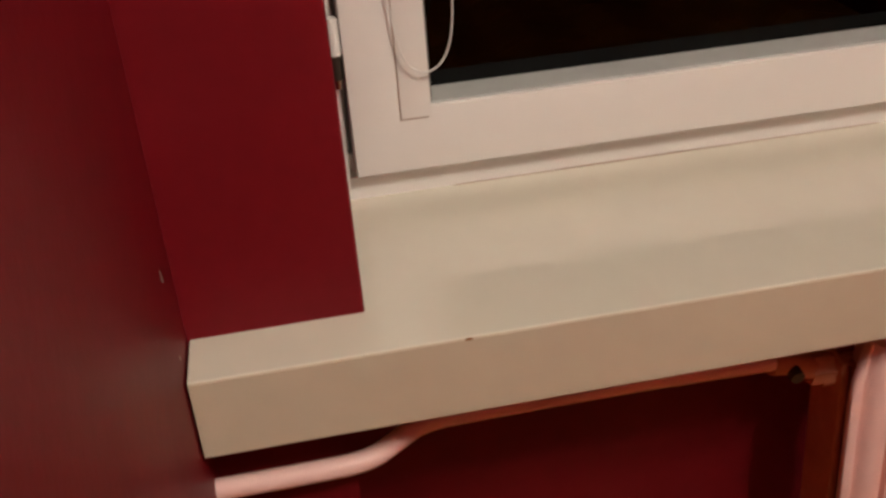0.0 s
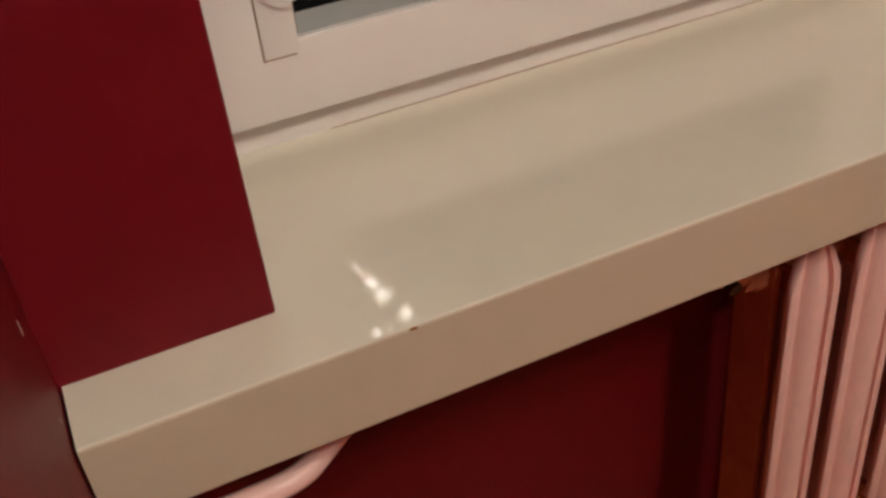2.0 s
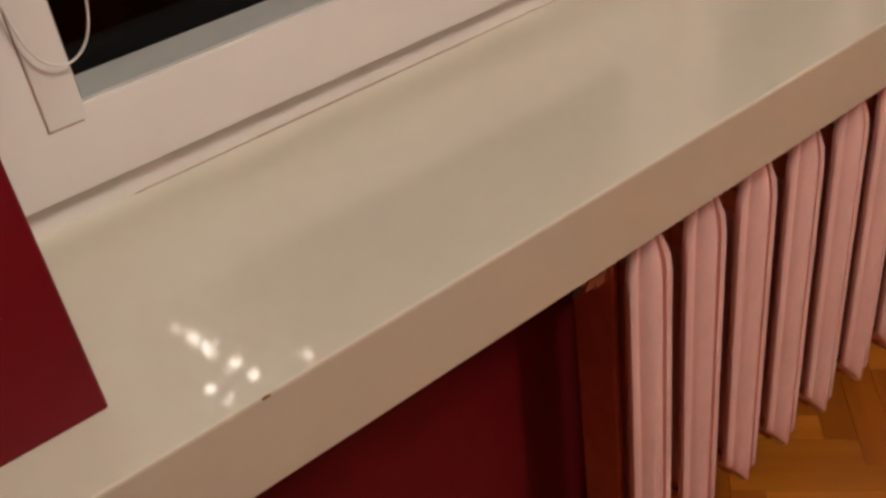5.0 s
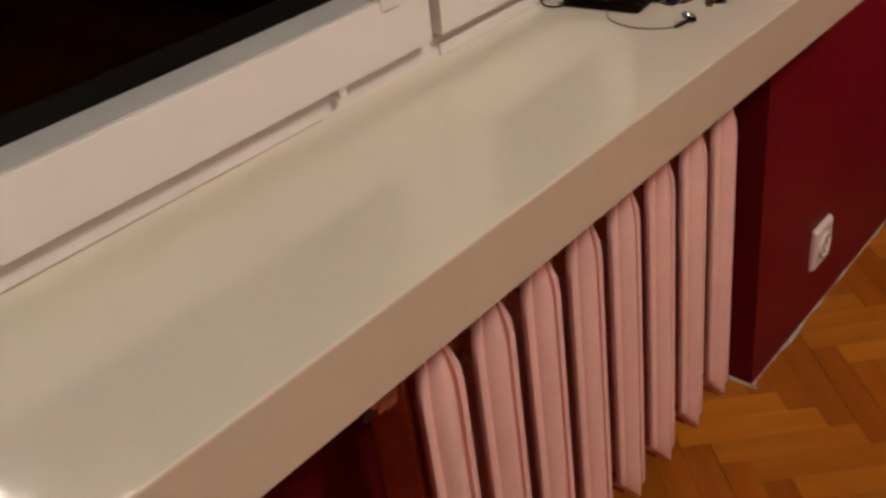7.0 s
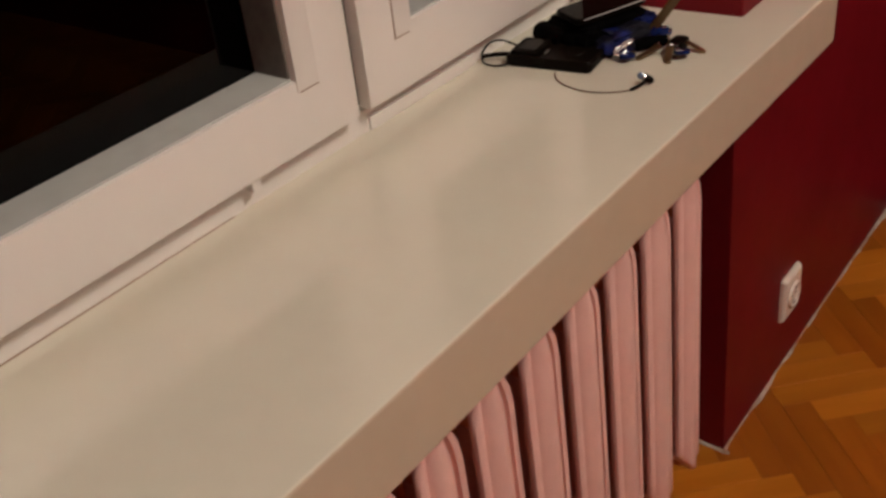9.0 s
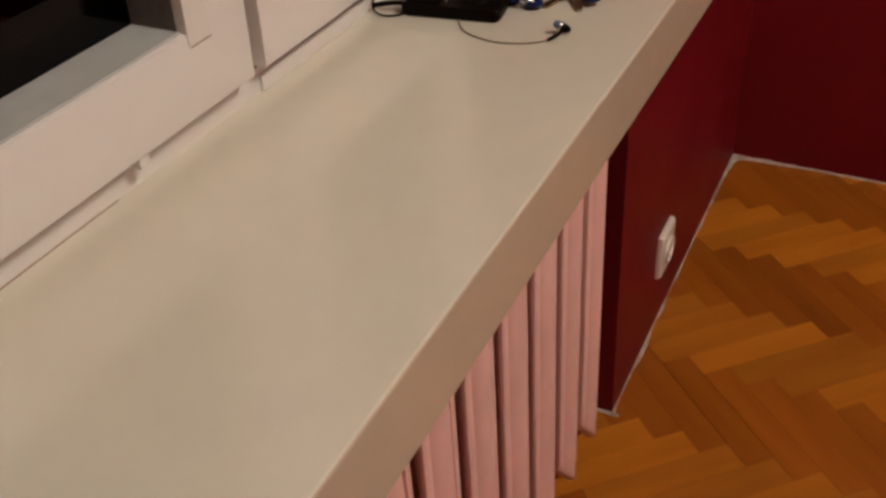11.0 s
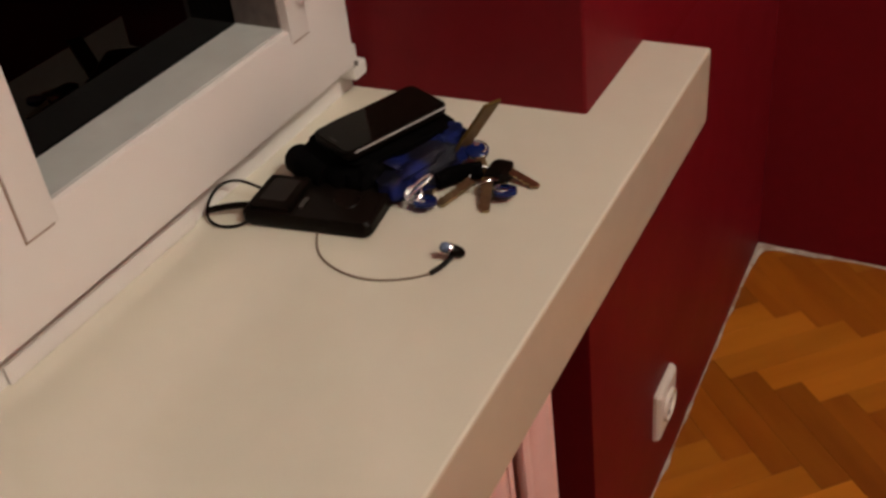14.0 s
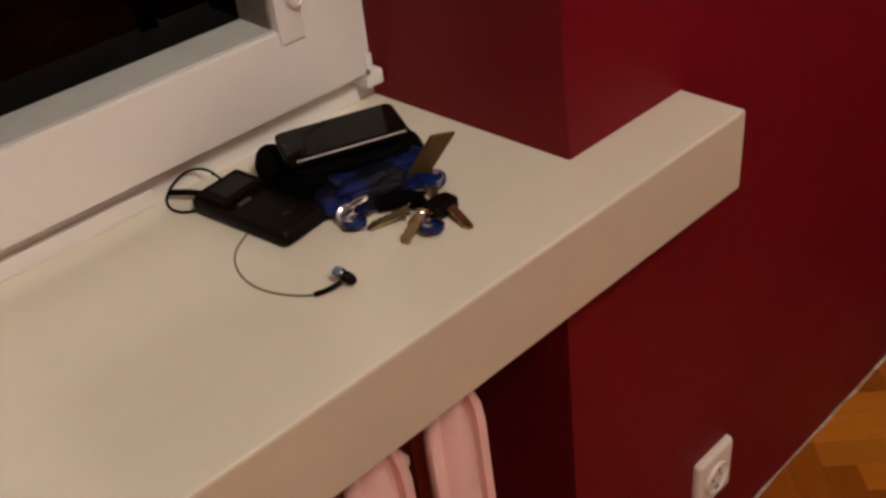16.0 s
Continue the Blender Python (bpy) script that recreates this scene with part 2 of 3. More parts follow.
for outline in ([(LEFT, WALL)] + [(OPEN_L - a, WALL + b) for a, b in bend] + [(OPEN_L, OUTER), (LEFT, OUTER)],
                [(RIGHT, WALL), (RIGHT, OUTER), (OPEN_R - 0.020, OUTER)] + [(OPEN_R + a, WALL + b) for a, b in bend[::-1]]):
    pier = prism_bm(outline, 0.80, HEAD)
    pier_mesh = bpy.data.meshes.new("pier")
    pier.to_mesh(pier_mesh)
    pier.free()
    bm.from_mesh(pier_mesh)
    bpy.data.meshes.remove(pier_mesh)
box(bm, LEFT, RIGHT, WALL, OUTER, HEAD, TOP + 0.1)
for v in bm.verts:
    if v.co.y < WALL + ROUND + 1e-5:
        v.co.y += (WALL - LOW) * (v.co.z / 0.85 - 1)   # the old wall leans back a little
bmesh.ops.recalc_face_normals(bm, faces=bm.faces[:])
tagged(part("wall_window", bm, RED, smooth=True), "crimson painted wall with a window opening and a radiator niche", "wall", kind="structure")
tagged(part("wall_left", box_bm(LEFT - 0.15, LEFT, BACK, OUTER, -0.05, TOP + 0.1), RED), "crimson painted side wall at the end of the sill", "wall", kind="structure")
tagged(part("wall_right", box_bm(RIGHT, RIGHT + 0.15, BACK, OUTER, -0.05, TOP + 0.1), RED), "dark crimson painted side wall", "wall", kind="structure")
tagged(part("wall_back", box_bm(LEFT - 0.15, RIGHT + 0.15, BACK - 0.15, BACK, -0.05, TOP + 0.1), RED), "crimson painted wall across the room", "wall", kind="structure")
tagged(part("ceiling", box_bm(LEFT - 0.15, RIGHT + 0.15, BACK, WALL + 0.02, TOP, TOP + 0.1), WHITE_CEILING), "plain greyish painted ceiling", "ceiling", kind="structure")
floor = tagged(part("floor", box_bm(LEFT, RIGHT, BACK, NICHE, -0.06, -0.012), JOINT), "herringbone oak parquet floor with a warm orange finish", "floor", kind="structure")


def filler_strip(name, a, b, inward, width):
    """A ragged line of filler along the foot of a wall."""
    bm = bmesh.new()
    a, b, n = Vector(a), Vector(b), Vector(inward)
    steps = int((b - a).length / 0.012)
    rows = []
    for i in range(steps + 1):
        p = a.lerp(b, i / steps)
        w = width * max(0.22, 0.45 + 1.2 * noise.noise((p.x * 11, p.y * 11, 3.1)) + 0.45 * noise.noise((p.x * 55, p.y * 55, 1.7)))
        w += 0.030 * math.exp(-(p - Vector((RIGHT, LOW, 0))).length / 0.035)
        h = 0.004 + 0.004 * abs(noise.noise((p.x * 31, p.y * 31, 7.7)))
        rows.append([bm.verts.new(q) for q in (p + Vector((0, 0, h)), p + n * w * 0.5 + Vector((0, 0, h * 0.8)), p + n * w + Vector((0, 0, 0.0005)), p - Vector((0, 0, 0.002)))])
    for r, s in zip(rows, rows[1:]):
        for k in range(3):
            bm.faces.new((r[k], s[k], s[k + 1], r[k + 1]))
    bmesh.ops.recalc_face_normals(bm, faces=bm.faces[:])
    return tagged(part(name, bm, PLASTER), "ragged white filler line between wall and parquet", "trim", kind="structure")


filler_strip("trim", (NICHE_R, LOW, 0), (RIGHT, LOW, 0), (0, -1, 0), 0.007)
filler_strip("trim", (RIGHT, LOW, 0), (RIGHT, -1.2, 0), (-1, 0, 0), 0.008)
filler_strip("trim", (NICHE_R, NICHE, 0), (NICHE_R, LOW - 0.014, 0), (-1, 0, 0), 0.007)

for py, pz, ph in ((0.018, 0.963, 0.008), (0.015, 0.872, 0.003)):
    bm = bmesh.new()
    bmesh.ops.create_icosphere(bm, subdivisions=2, radius=1)
    for v in bm.verts:
        v.co *= 1 + 0.35 * noise.noise(v.co * 2.3 + Vector((pz, 0, 0)))
    bm.transform(Matrix.Translation((LEFT, py, pz)) @ Matrix.Diagonal((0.0006, 0.0022, ph, 1)))
    tagged(part("trim", bm, PLASTER), "small pale chip in the red wall paint", "trim", kind="structure")

# ---- window sill ----
sill = thing("window_sill", "glossy cream laminate window sill with a deep front edge", "window sill", (0.945, 0.2, SILL_UNDER))
SX0, SX1 = 0.0, 1.890


def at_parent(ob):
    ob.matrix_parent_inverse = Matrix.Translation(ob.parent.location).inverted()
    return ob


profile = [(0.40, SILL_TOP), (0.0030, SILL_TOP), (0.0009, SILL_TOP - 0.0009), (0.0, SILL_TOP - 0.0030), (0.0, SILL_UNDER + 0.0015), (0.0008, SILL_UNDER),
           (0.0190, SILL_UNDER), (0.020, SILL_UNDER + 0.001), (0.020, SILL_TOP - 0.0285), (0.40, SILL_TOP - 0.0285)]
bm = bmesh.new()
ends = [[bm.verts.new((x, y, z)) for y, z in profile] for x in (SX0, SX1)]
for i in range(len(profile)):
    k = (i + 1) % len(profile)
    bm.faces.new((ends[0][i], ends[0][k], ends[1][k], ends[1][i]))
bm.faces.new(ends[0][::-1])
bm.faces.new(ends[1])
bmesh.ops.recalc_face_normals(bm, faces=bm.faces[:])
board = at_parent(part("board", bm, SILL, sill))
board.data.materials.append(SILL_EDGE)
for poly in board.data.polygons:
    if poly.normal.y < -0.9 and poly.center.y < 0.001:
        poly.material_index = 1
at_parent(part("underside", box_bm(SX0 + 0.002, SX1 - 0.002, 0.0201, 0.072, SILL_UNDER + 0.004, SILL_TOP - 0.0290), SILL, sill))
bm = bmesh.new()
bmesh.ops.create_icosphere(bm, subdivisions=1, radius=0.0022)
bm.transform(Matrix.Translation((0.28, 0.0004, SILL_TOP - 0.002)) @ Matrix.Diagonal((2.2, 0.5, 0.9, 1)))
at_parent(part("chip", bm, JOINT, sill, "small dark chip in the edge"))

# ---- window ----
FF, FS, FG = 0.352, 0.327, 0.389     # faces of the fixed frame, of the sashes, and the glass
window = tagged(new("window_1"), "white plastic double window, closed, with night outside", "window", kind="structure")
bm = bmesh.new()
box(bm, OPEN_L, OPEN_R, FF, 0.374, 0.849, 0.880, bevel=0.0015)
box(bm, OPEN_L, OPEN_R, 0.3741, 0.44, 0.849, 0.905)
part("frame_bottom", bm, FRAME, window)
bm = bmesh.new()
box(bm, OPEN_L, 0.202, FF, 0.44, 0.9051, HEAD)
box(bm, OPEN_L, 0.201, FF + 0.0005, 0.3739, 0.8801, 0.905)
box(bm, 0.2021, 0.228, 0.392, 0.44, 0.9051, HEAD - 0.0401)
part("frame_side", bm, FRAME, window)
bm = bmesh.new()
box(bm, 1.671, OPEN_R, FF, 0.44, 0.9051, HEAD)
box(bm, 1.672, OPEN_R, FF + 0.0005, 0.3739, 0.8801, 0.905)
box(bm, 1.645, 1.6709, 0.392, 0.44, 0.9051, HEAD - 0.0401)
part("frame_side", bm, FRAME, window)
part("frame_top", box_bm(0.2021, 1.6709, FF, 0.44, HEAD - 0.04, HEAD), FRAME, window)
part("mullion", box_bm(1.128, 1.172, 0.366, 0.44, 0.9051, HEAD - 0.0401), FRAME, window)


def ring_bm(x0, x1, z0, z1, a0, a1, b0, b1, y0, y1, bevel):
    """A welded rectangular frame with a rectangular hole, rounded along its front edges."""
    bm = bmesh.new()
    loops = []
    for y in (y0, y1):
        for u0, u1, w0, w1 in ((x0, x1, z0, z1), (a0, a1, b0, b1)):
            loops.append([bm.verts.new((x, y, z)) for x, z in ((u0, w0), (u1, w0), (u1, w1), (u0, w1))])
    fo, fi, bo, bi = loops
    for k in range(4):
        n = (k + 1) % 4
        for q in ((fo[k], fo[n], fi[n], fi[k]), (bo[n], bo[k], bi[k], bi[n]), (fo[n], fo[k], bo[k], bo[n]), (fi[k], fi[n], bi[n], bi[k])):
            bm.faces.new(q)
    edges = [e for e in bm.edges if all(v in fo for v in e.verts) or all(v in fi for v in e.verts)]
    bmesh.ops.bevel(bm, geom=edges, offset=bevel, segments=2, profile=0.6, affect="EDGES")
    bmesh.ops.recalc_face_normals(bm, faces=bm.faces[:])
    return bm


def sash(x0, x1, gl, gr, bl, br):
    """A casement: rails, stiles, grey rebates, beads beside the glass, and two panes."""
    z0, z1, gz0, gz1 = 0.8905, HEAD - 0.02, 0.974, HEAD - 0.11
    s = part("sash", ring_bm(x0, x1, z0, z1, bl, br, gz0, gz1, FS, FG - 0.003, 0.003), FRAME, window, smooth=True)
    part("bead", box_bm(bl - 0.001, gl, FS - 0.0016, FG - 0.004, gz0 - 0.013, gz1, bevel=0.0015), FRAME, s, smooth=True)
    part("bead", box_bm(gr, br + 0.001, FS - 0.0016, FG - 0.004, gz0 - 0.013, gz1, bevel=0.0015), FRAME, s, smooth=True)
    part("rebate", box_bm(gl + 0.0005, gr - 0.0005, FS + 0.006, FG - 0.001, gz0 - 0.006, gz0 + 0.003, bevel=0.001), GASKET, s, "grey lower glazing rebate")
    # side rebates: less light on these faces, painted as darker grey
    part("rebate", box_bm(gr - 0.003, gr - 0.0003, FS + 0.008, FG - 0.001, gz0 + 0.0031, gz1), SIDE_REBATE, s, "grey side glazing rebate, darkened for its shade")
    part("rebate", box_bm(gl + 0.0003, gl + 0.003, FS + 0.008, FG - 0.001, gz0 + 0.0031, gz1), SIDE_REBATE, s, "grey side glazing rebate, darkened for its shade")
    # thin brown strips draw the shadow lines beside and below the beads
    part("seam", box_bm(bl - 0.0026, bl - 0.0012, FS - 0.0004, FS + 0.002, gz0 - 0.013, gz1), SEAM, s, "seam beside the glazing bead, its shadow painted brown")
    for a0, a1 in ((bl - 0.0026, gl - 0.004), (gr + 0.004, br + 0.001)):
        part("seam", box_bm(a0, a1, FS - 0.0004, FS + 0.002, gz0 - 0.0148, gz0 - 0.0133), SEAM, s)
    for y in (FG, FG + 0.016):
        p = part("pane", box_bm(gl - 0.012, gr + 0.012, y, y + 0.004, gz0 - 0.012, gz1 + 0.012), GLASS, s)
        p.visible_shadow = False
    part("gasket", box_bm(x0 + 0.006, x1 - 0.006, FG - 0.0029, FG + 0.03, z0 + 0.004, gz0 - 0.0125), DARK_GASKET_AND_GAP, s, "dark rubber gasket")
    return s


sash(0.209, 1.135, 0.309, 1.041, 0.272, 1.075)
second = sash(1.1555, 1.666, 1.249, 1.564, 1.218, 1.594)
# Strip added to darken the gap between the sashes like deep shade.
part("gasket", box_bm(1.1490, 1.1553, FS + 0.019, FG - 0.004, 0.894, HEAD - 0.025, bevel=0.001), DARK_GASKET_AND_GAP, second, "dark brown strip for the shade in the sash gap")

# small parts in the gap under the sash, and the open joint between frame and sill
for a0, a1, th in ((0.335, 0.48, 0.0006), (0.48, 0.66, 0.0012), (0.66, 0.80, 0.0009), (0.80, 0.935, 0.0006)):
    part("joint", box_bm(a0, a1 - 0.0006, FF - 0.0014, FF + 0.004, 0.8495, 0.8500 + th), SEAM, window, "dark open joint over the sill")
bm = box_bm(0.952, 0.966, 0.331, 0.353, 0.876, 0.8903, bevel=0.002)
part("drain_cap", bm, FRAME, window, "small white plastic cap")


part("frame_trim", box_bm(1.172, 1.401, FF - 0.0045, FF - 0.0003, 0.8502, 0.869, bevel=0.0012), FRAME, window, "white strip along the foot of the frame", smooth=True)


def hinge(x, z):
    """A corner hinge: cylinder in two halves with a pin."""
    h = part("hinge", tube_bm([(x, FS + 0.008, z), (x, FS + 0.008, z + 0.045)], 0.0075, 14, rounds=0), FRAME, window, "white hinge cover", smooth=True)
    part("hinge_pin", tube_bm([(x, FS + 0.008, z - 0.030), (x, FS + 0.008, z - 0.0005)], 0.0070, 14, rounds=0), DARK_STEEL, h, "dark metal hinge sleeve", smooth=True)
    part("hinge_cap", tube_bm([(x, FS + 0.008, z - 0.042), (x, FS + 0.008, z - 0.0305)], 0.0045, 12, rounds=0), STEEL, h, "bright hinge pin end", smooth=True)
    return h


hinge(0.2005, 1.050)
h = part("corner_hinge", box_bm(1.663, 1.688, 0.327, 0.351, 0.872, 0.890, bevel=0.004), FRAME, window, "white corner hinge bearing", smooth=True)
part("hinge_cap", tube_bm([(1.675, 0.337, 0.8901), (1.675, 0.337, 0.908)], 0.0058, 12, rounds=0), FRAME, h, smooth=True)
part("hinge_pin", tube_bm([(1.6655, 0.3262, 0.8905), (1.6675, 0.3262, 0.895)], 0.0022, 8, rounds=0), SIDE_REBATE, h)


def cord_loop(x, z, w, h, y):
    pts = [(x - w * 1.15, y, z + h), (x - w * 1.1, y, z + 0.16), (x - w * 0.95, y - 0.002, z + 0.055), (x - w * 0.7, y - 0.003, z + 0.008), (x, y - 0.005, z - 0.008),
           (x + w * 0.7, y - 0.003, z + 0.010), (x + w, y - 0.002, z + 0.060), (x + w, y, z + 0.17), (x + w * 0.95, y, z + h)]
    ob = part("blind_cord", tube_bm(pts, 0.0012, 8, rounds=3), CORD, None, smooth=True)
    return tagged(ob, "thin white looped cord hanging in front of the sash", "cord")


cord_loop(0.305, 1.026, 0.038, 1.1, 0.318)
cord_loop(1.588, 1.002, 0.019, 1.1, 0.322)

# ---- radiator and pipe ----
radiator = thing("radiator", "pink enamelled column radiator with eight sections under the sill", "radiator", (1.17, 0.12, 0.0))
PITCH, WIDTH, R0 = 0.1016, 0.0755, 0.7650


def section_outline(w):
    """Plan of one section: a front plate (narrow fin, broad rounded ridge, deep groove, second fin) on a thin web."""
    h = w / 2
    return [(-0.009, 0.117), (-0.010, 0.083), (-h + 0.010, 0.0775), (-h + 0.001, 0.0740), (-h, 0.0690), (-h + 0.0012, 0.0645), (-h + 0.0055, 0.0620), (-h + 0.0125, 0.0625), (-h + 0.0160, 0.0675), (-h + 0.0195, 0.0615),
            (-0.010, 0.0550), (-0.001, 0.0530), (0.008, 0.0545), (h - 0.0240, 0.0590), (h - 0.0222, 0.0745), (h - 0.0145, 0.0745), (h - 0.0125, 0.0625), (h - 0.0060, 0.0610),
            (h - 0.0012, 0.0635), (h, 0.0680), (h - 0.001, 0.0740), (h - 0.010, 0.0785), (0.010, 0.083), (0.009, 0.117)]


def section_bm():
    """Front column with three ridges, shoulders at both ends."""
    out = section_outline(WIDTH)
    bm = bmesh.new()
    rings = []
    def foot(x):   # the lower end runs to a blunt, lopsided point
        return 0.072 * (0.013 - x) / 0.052 if x < 0.013 else 0.024 * (x - 0.013) / 0.026

    for z, sx, lift, slant in ((0.080, 0.96, 0.010, 1), (0.085, 0.99, 0.003, 1), (0.092, 1.0, 0, 1), (0.180, 1.0, 0, 0), (0.622, 1.0, 0, 0), (0.648, 0.93, 0.001, 0), (0.680, 0.64, 0.005, 0), (0.696, 0.40, 0.010, 0)):
        rings.append([bm.verts.new((x * sx, y + lift * (1 if y < 0.08 else 0), z + slant * foot(x))) for x, y in out])
    k = len(out)
    for a, b in zip(rings, rings[1:]):
        for i in range(k):
            bm.faces.new((a[i], a[(i + 1) % k], b[(i + 1) % k], b[i]))
    bm.faces.new(rings[0][::-1])
    bm.faces.new(rings[-1])
    bmesh.ops.recalc_face_normals(bm, faces=bm.faces[:])
    return bm


def hub_bm(z):
    """Nipple to the next section and the neck behind the front column."""
    bm = tube_bm([(-PITCH / 2 + 0.0005, 0.125, z), (PITCH / 2 - 0.0005, 0.125, z)], 0.019, 12, rounds=0)
    box(bm, -0.018, 0.018, 0.072, 0.12, z - 0.018, z + 0.018, bevel=0.006)
    return bm


first = part("section", section_bm(), PINK, radiator, smooth=True)
first.location = Vector((R0 + WIDTH / 2, 0, 0)) - radiator.location
# rear columns and hubs carry their shade as brown colour
part("rear_column", box_bm(-0.034, -0.023, 0.096, 0.166, 0.09, 0.655, bevel=0.004), SHADED_PINK, first, "pink rear column, its shade painted brown")
low_hub = part("hub", hub_bm(0.128), SHADED_PINK, first, smooth=True)
top_hub = part("hub", hub_bm(0.628), SHADED_PINK, first, smooth=True)
inner = None
for i in range(1, 8):
    s = new("section", first.data)
    s.parent = radiator
    s.location = Vector((R0 + WIDTH / 2 + PITCH * i, 0, 0)) - radiator.location
    if inner is None:
        inner = part("rear_column", box_bm(-0.021, -0.003, 0.118, 0.166, 0.07, 0.655, bevel=0.005), SHADED_PINK, s)
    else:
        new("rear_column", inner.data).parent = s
    for hub in (low_hub, top_hub):
        new("hub", hub.data).parent = s
for i in (1, 6):
    x = R0 + WIDTH / 2 + PITCH * (i + 0.5)
    at_parent(part("bracket", box_bm(x - 0.012, x + 0.012, 0.10, NICHE, 0.088, 0.0965, bevel=0.001), PINK, radiator, "pink wall bracket"))
    at_parent(part("bracket", box_bm(x - 0.012, x + 0.012, 0.10, NICHE, 0.594, 0.6065, bevel=0.001), PINK, radiator, "pink wall bracket"))

LEAN = pose(0, 0, 0, -1.15, -1.0, 0)   # the radiator hangs a little out of plumb
radiator.matrix_basis = Matrix.Translation(radiator.location + Vector((0.0085, -0.0124, 0))) @ LEAN

pipe = thing("heating_pipe", "pink painted heating pipe bending from the wall into the niche", "pipe", (0.1, 0.08, 0.66))
PZ = 0.676
at_parent(part("pipe", tube_bm([(LEFT, 0.044, PZ), (0.10, 0.044, PZ), (0.165, 0.046, PZ), (0.20, 0.072, PZ), (0.235, 0.099, PZ), (0.30, 0.101, PZ), (0.50, 0.102, PZ), (0.676, 0.108, PZ - 0.010)], 0.0125, 14, rounds=2), PINK, pipe, smooth=True))
# valve and nut painted brown for the shade under the sill
valve = at_parent(part("valve", tube_bm([(0.676, 0.112, 0.660), (0.700, 0.114, 0.655), (0.735, 0.122, 0.634)], 0.016, 14, rounds=1), SHADED_PINK, pipe, "pink radiator valve, its shade painted brown", smooth=True))
part("valve_nut", tube_bm([(0.735, 0.124, 0.630), (0.765, 0.124, 0.628)], 0.021, 6, rounds=0), SHADED_PINK, valve)
part("valve_stem", tube_bm([(0.702, 0.112, 0.652), (0.702, 0.088, 0.648)], 0.009, 12, rounds=0), DARK_STEEL, valve, "dark valve head", smooth=True)

# ---- wall socket ----
SKX, SKZ = 1.989, 0.182
socket = thing("wall_socket", "white plastic power socket on the red wall near the floor", "socket", (SKX, 0.0642, SKZ))
to_wall = pose(0, 0, 0, 90, 0, 0)
sw, sh = 0.0435, 0.050
plate = part("plate", prism_bm([(sw * a, sh * b) for a, b in ((-1, -0.93), (-0.93, -1), (0.93, -1), (1, -0.93), (1, 0.93), (0.93, 1), (-0.93, 1), (-1, 0.93))], 0, 0.012,
             levels=((0, 1), (0.006, 1), (0.011, 0.93), (0.0125, 0.86)), m=to_wall), SOCKET_WHITE, socket)
ring = part("insert_rim", disc_bm(0.0285, 0, 0, 28, to_wall, levels=((0.0121, 1), (0.0165, 0.98), (0.0178, 0.94), (0.0178, 0.86), (0.0135, 0.82), (0.0128, 0.60))), SOCKET_WHITE, socket, smooth=True)
insert = part("insert", disc_bm(0.0235, 0, 0, 28, to_wall, levels=((0.0129, 0.95), (0.0134, 0.9))), SOCKET_WHITE, socket)
for dx in (-0.0095, 0.0095):
    part("contact_hole", disc_bm(0.0030, 0, 0, 12, Matrix.Translation((dx, 0, 0)) @ to_wall, levels=((0.0135, 1), (0.0139, 1))), BLACK_HOLE, insert, "dark contact hole")
for dz in (-0.0185, 0.0185):
    part("earth_clip", box_bm(-0.004, 0.004, -0.0165, -0.0132, dz - 0.003, dz + 0.003), STEEL, insert, "metal earth clip")

# ---- ceiling lamp ----
LX, LY, LZ = 1.08, -1.82, 3.10
lamp = thing("chandelier", "small brass chandelier with lit warm bulbs", "ceiling lamp", (LX, LY, TOP))
part("canopy", disc_bm(0.05, 0, 0, 24, None, levels=((-0.03, 0.5), (-0.012, 0.95), (0, 1))), LAMP_METAL, lamp, smooth=True)
part("stem", tube_bm([(0, 0, -0.02), (0, 0, LZ - TOP - 0.05)], 0.007, 10, rounds=0), LAMP_METAL, lamp, smooth=True)
part("hub", disc_bm(0.030, 0, 0, 20, Matrix.Translation((0, 0, LZ - TOP - 0.05)), levels=((-0.035, 0.3), (-0.02, 0.9), (0.0, 1), (0.02, 0.5))), LAMP_METAL, lamp, smooth=True)
for bx, by, br in ((1.086, -1.928, 0.0397), (1.062, -2.044, 0.028), (1.115, -1.765, 0.0245), (1.132, -1.648, 0.0257), (0.963, -1.706, 0.021), (0.986, -1.601, 0.0175), (1.039, -2.161, 0.0152), (1.36, -1.59, 0.0187)):
    bx, by, z = bx - LX, by - LY, LZ - TOP
    part("arm", tube_bm([(bx * 0.12, by * 0.12, z - 0.06), (bx * 0.5, by * 0.5, z - 0.10), (bx * 0.95, by * 0.95, z - 0.085), (bx, by, z - 0.035)], 0.004, 8, rounds=2), LAMP_METAL, lamp, smooth=True)
    holder = part("bulb_holder", disc_bm(0.011, 0, 0, 14, Matrix.Translation((bx, by, z - 0.045)), levels=((0, 0.7), (0.006, 1), (0.022, 1))), LAMP_METAL, lamp, smooth=True)
    k = 0.9 * br
    part("bulb", disc_bm(k, 0, 0, 14, Matrix.Translation((bx, by, z)), levels=((-0.9 * k, 0.4), (-0.5 * k, 0.86), (0.0, 1.0), (0.55 * k, 0.83), (0.9 * k, 0.42), (k, 0.12))), BULB_GLOW, holder, "frosted warm bulb, lit", smooth=True)
    glow = bpy.data.lights.new("bulb_light", "POINT")
    glow.color, glow.shadow_soft_size, glow.use_soft_falloff = (1.0, 0.915, 0.80), br, False
    glow.energy = 4 * math.pi ** 2 * br ** 2 * BULB
    new("bulb_light", glow).location = (bx + LX, by + LY, LZ)

# ---- things on the sill ----
ST = SILL_TOP


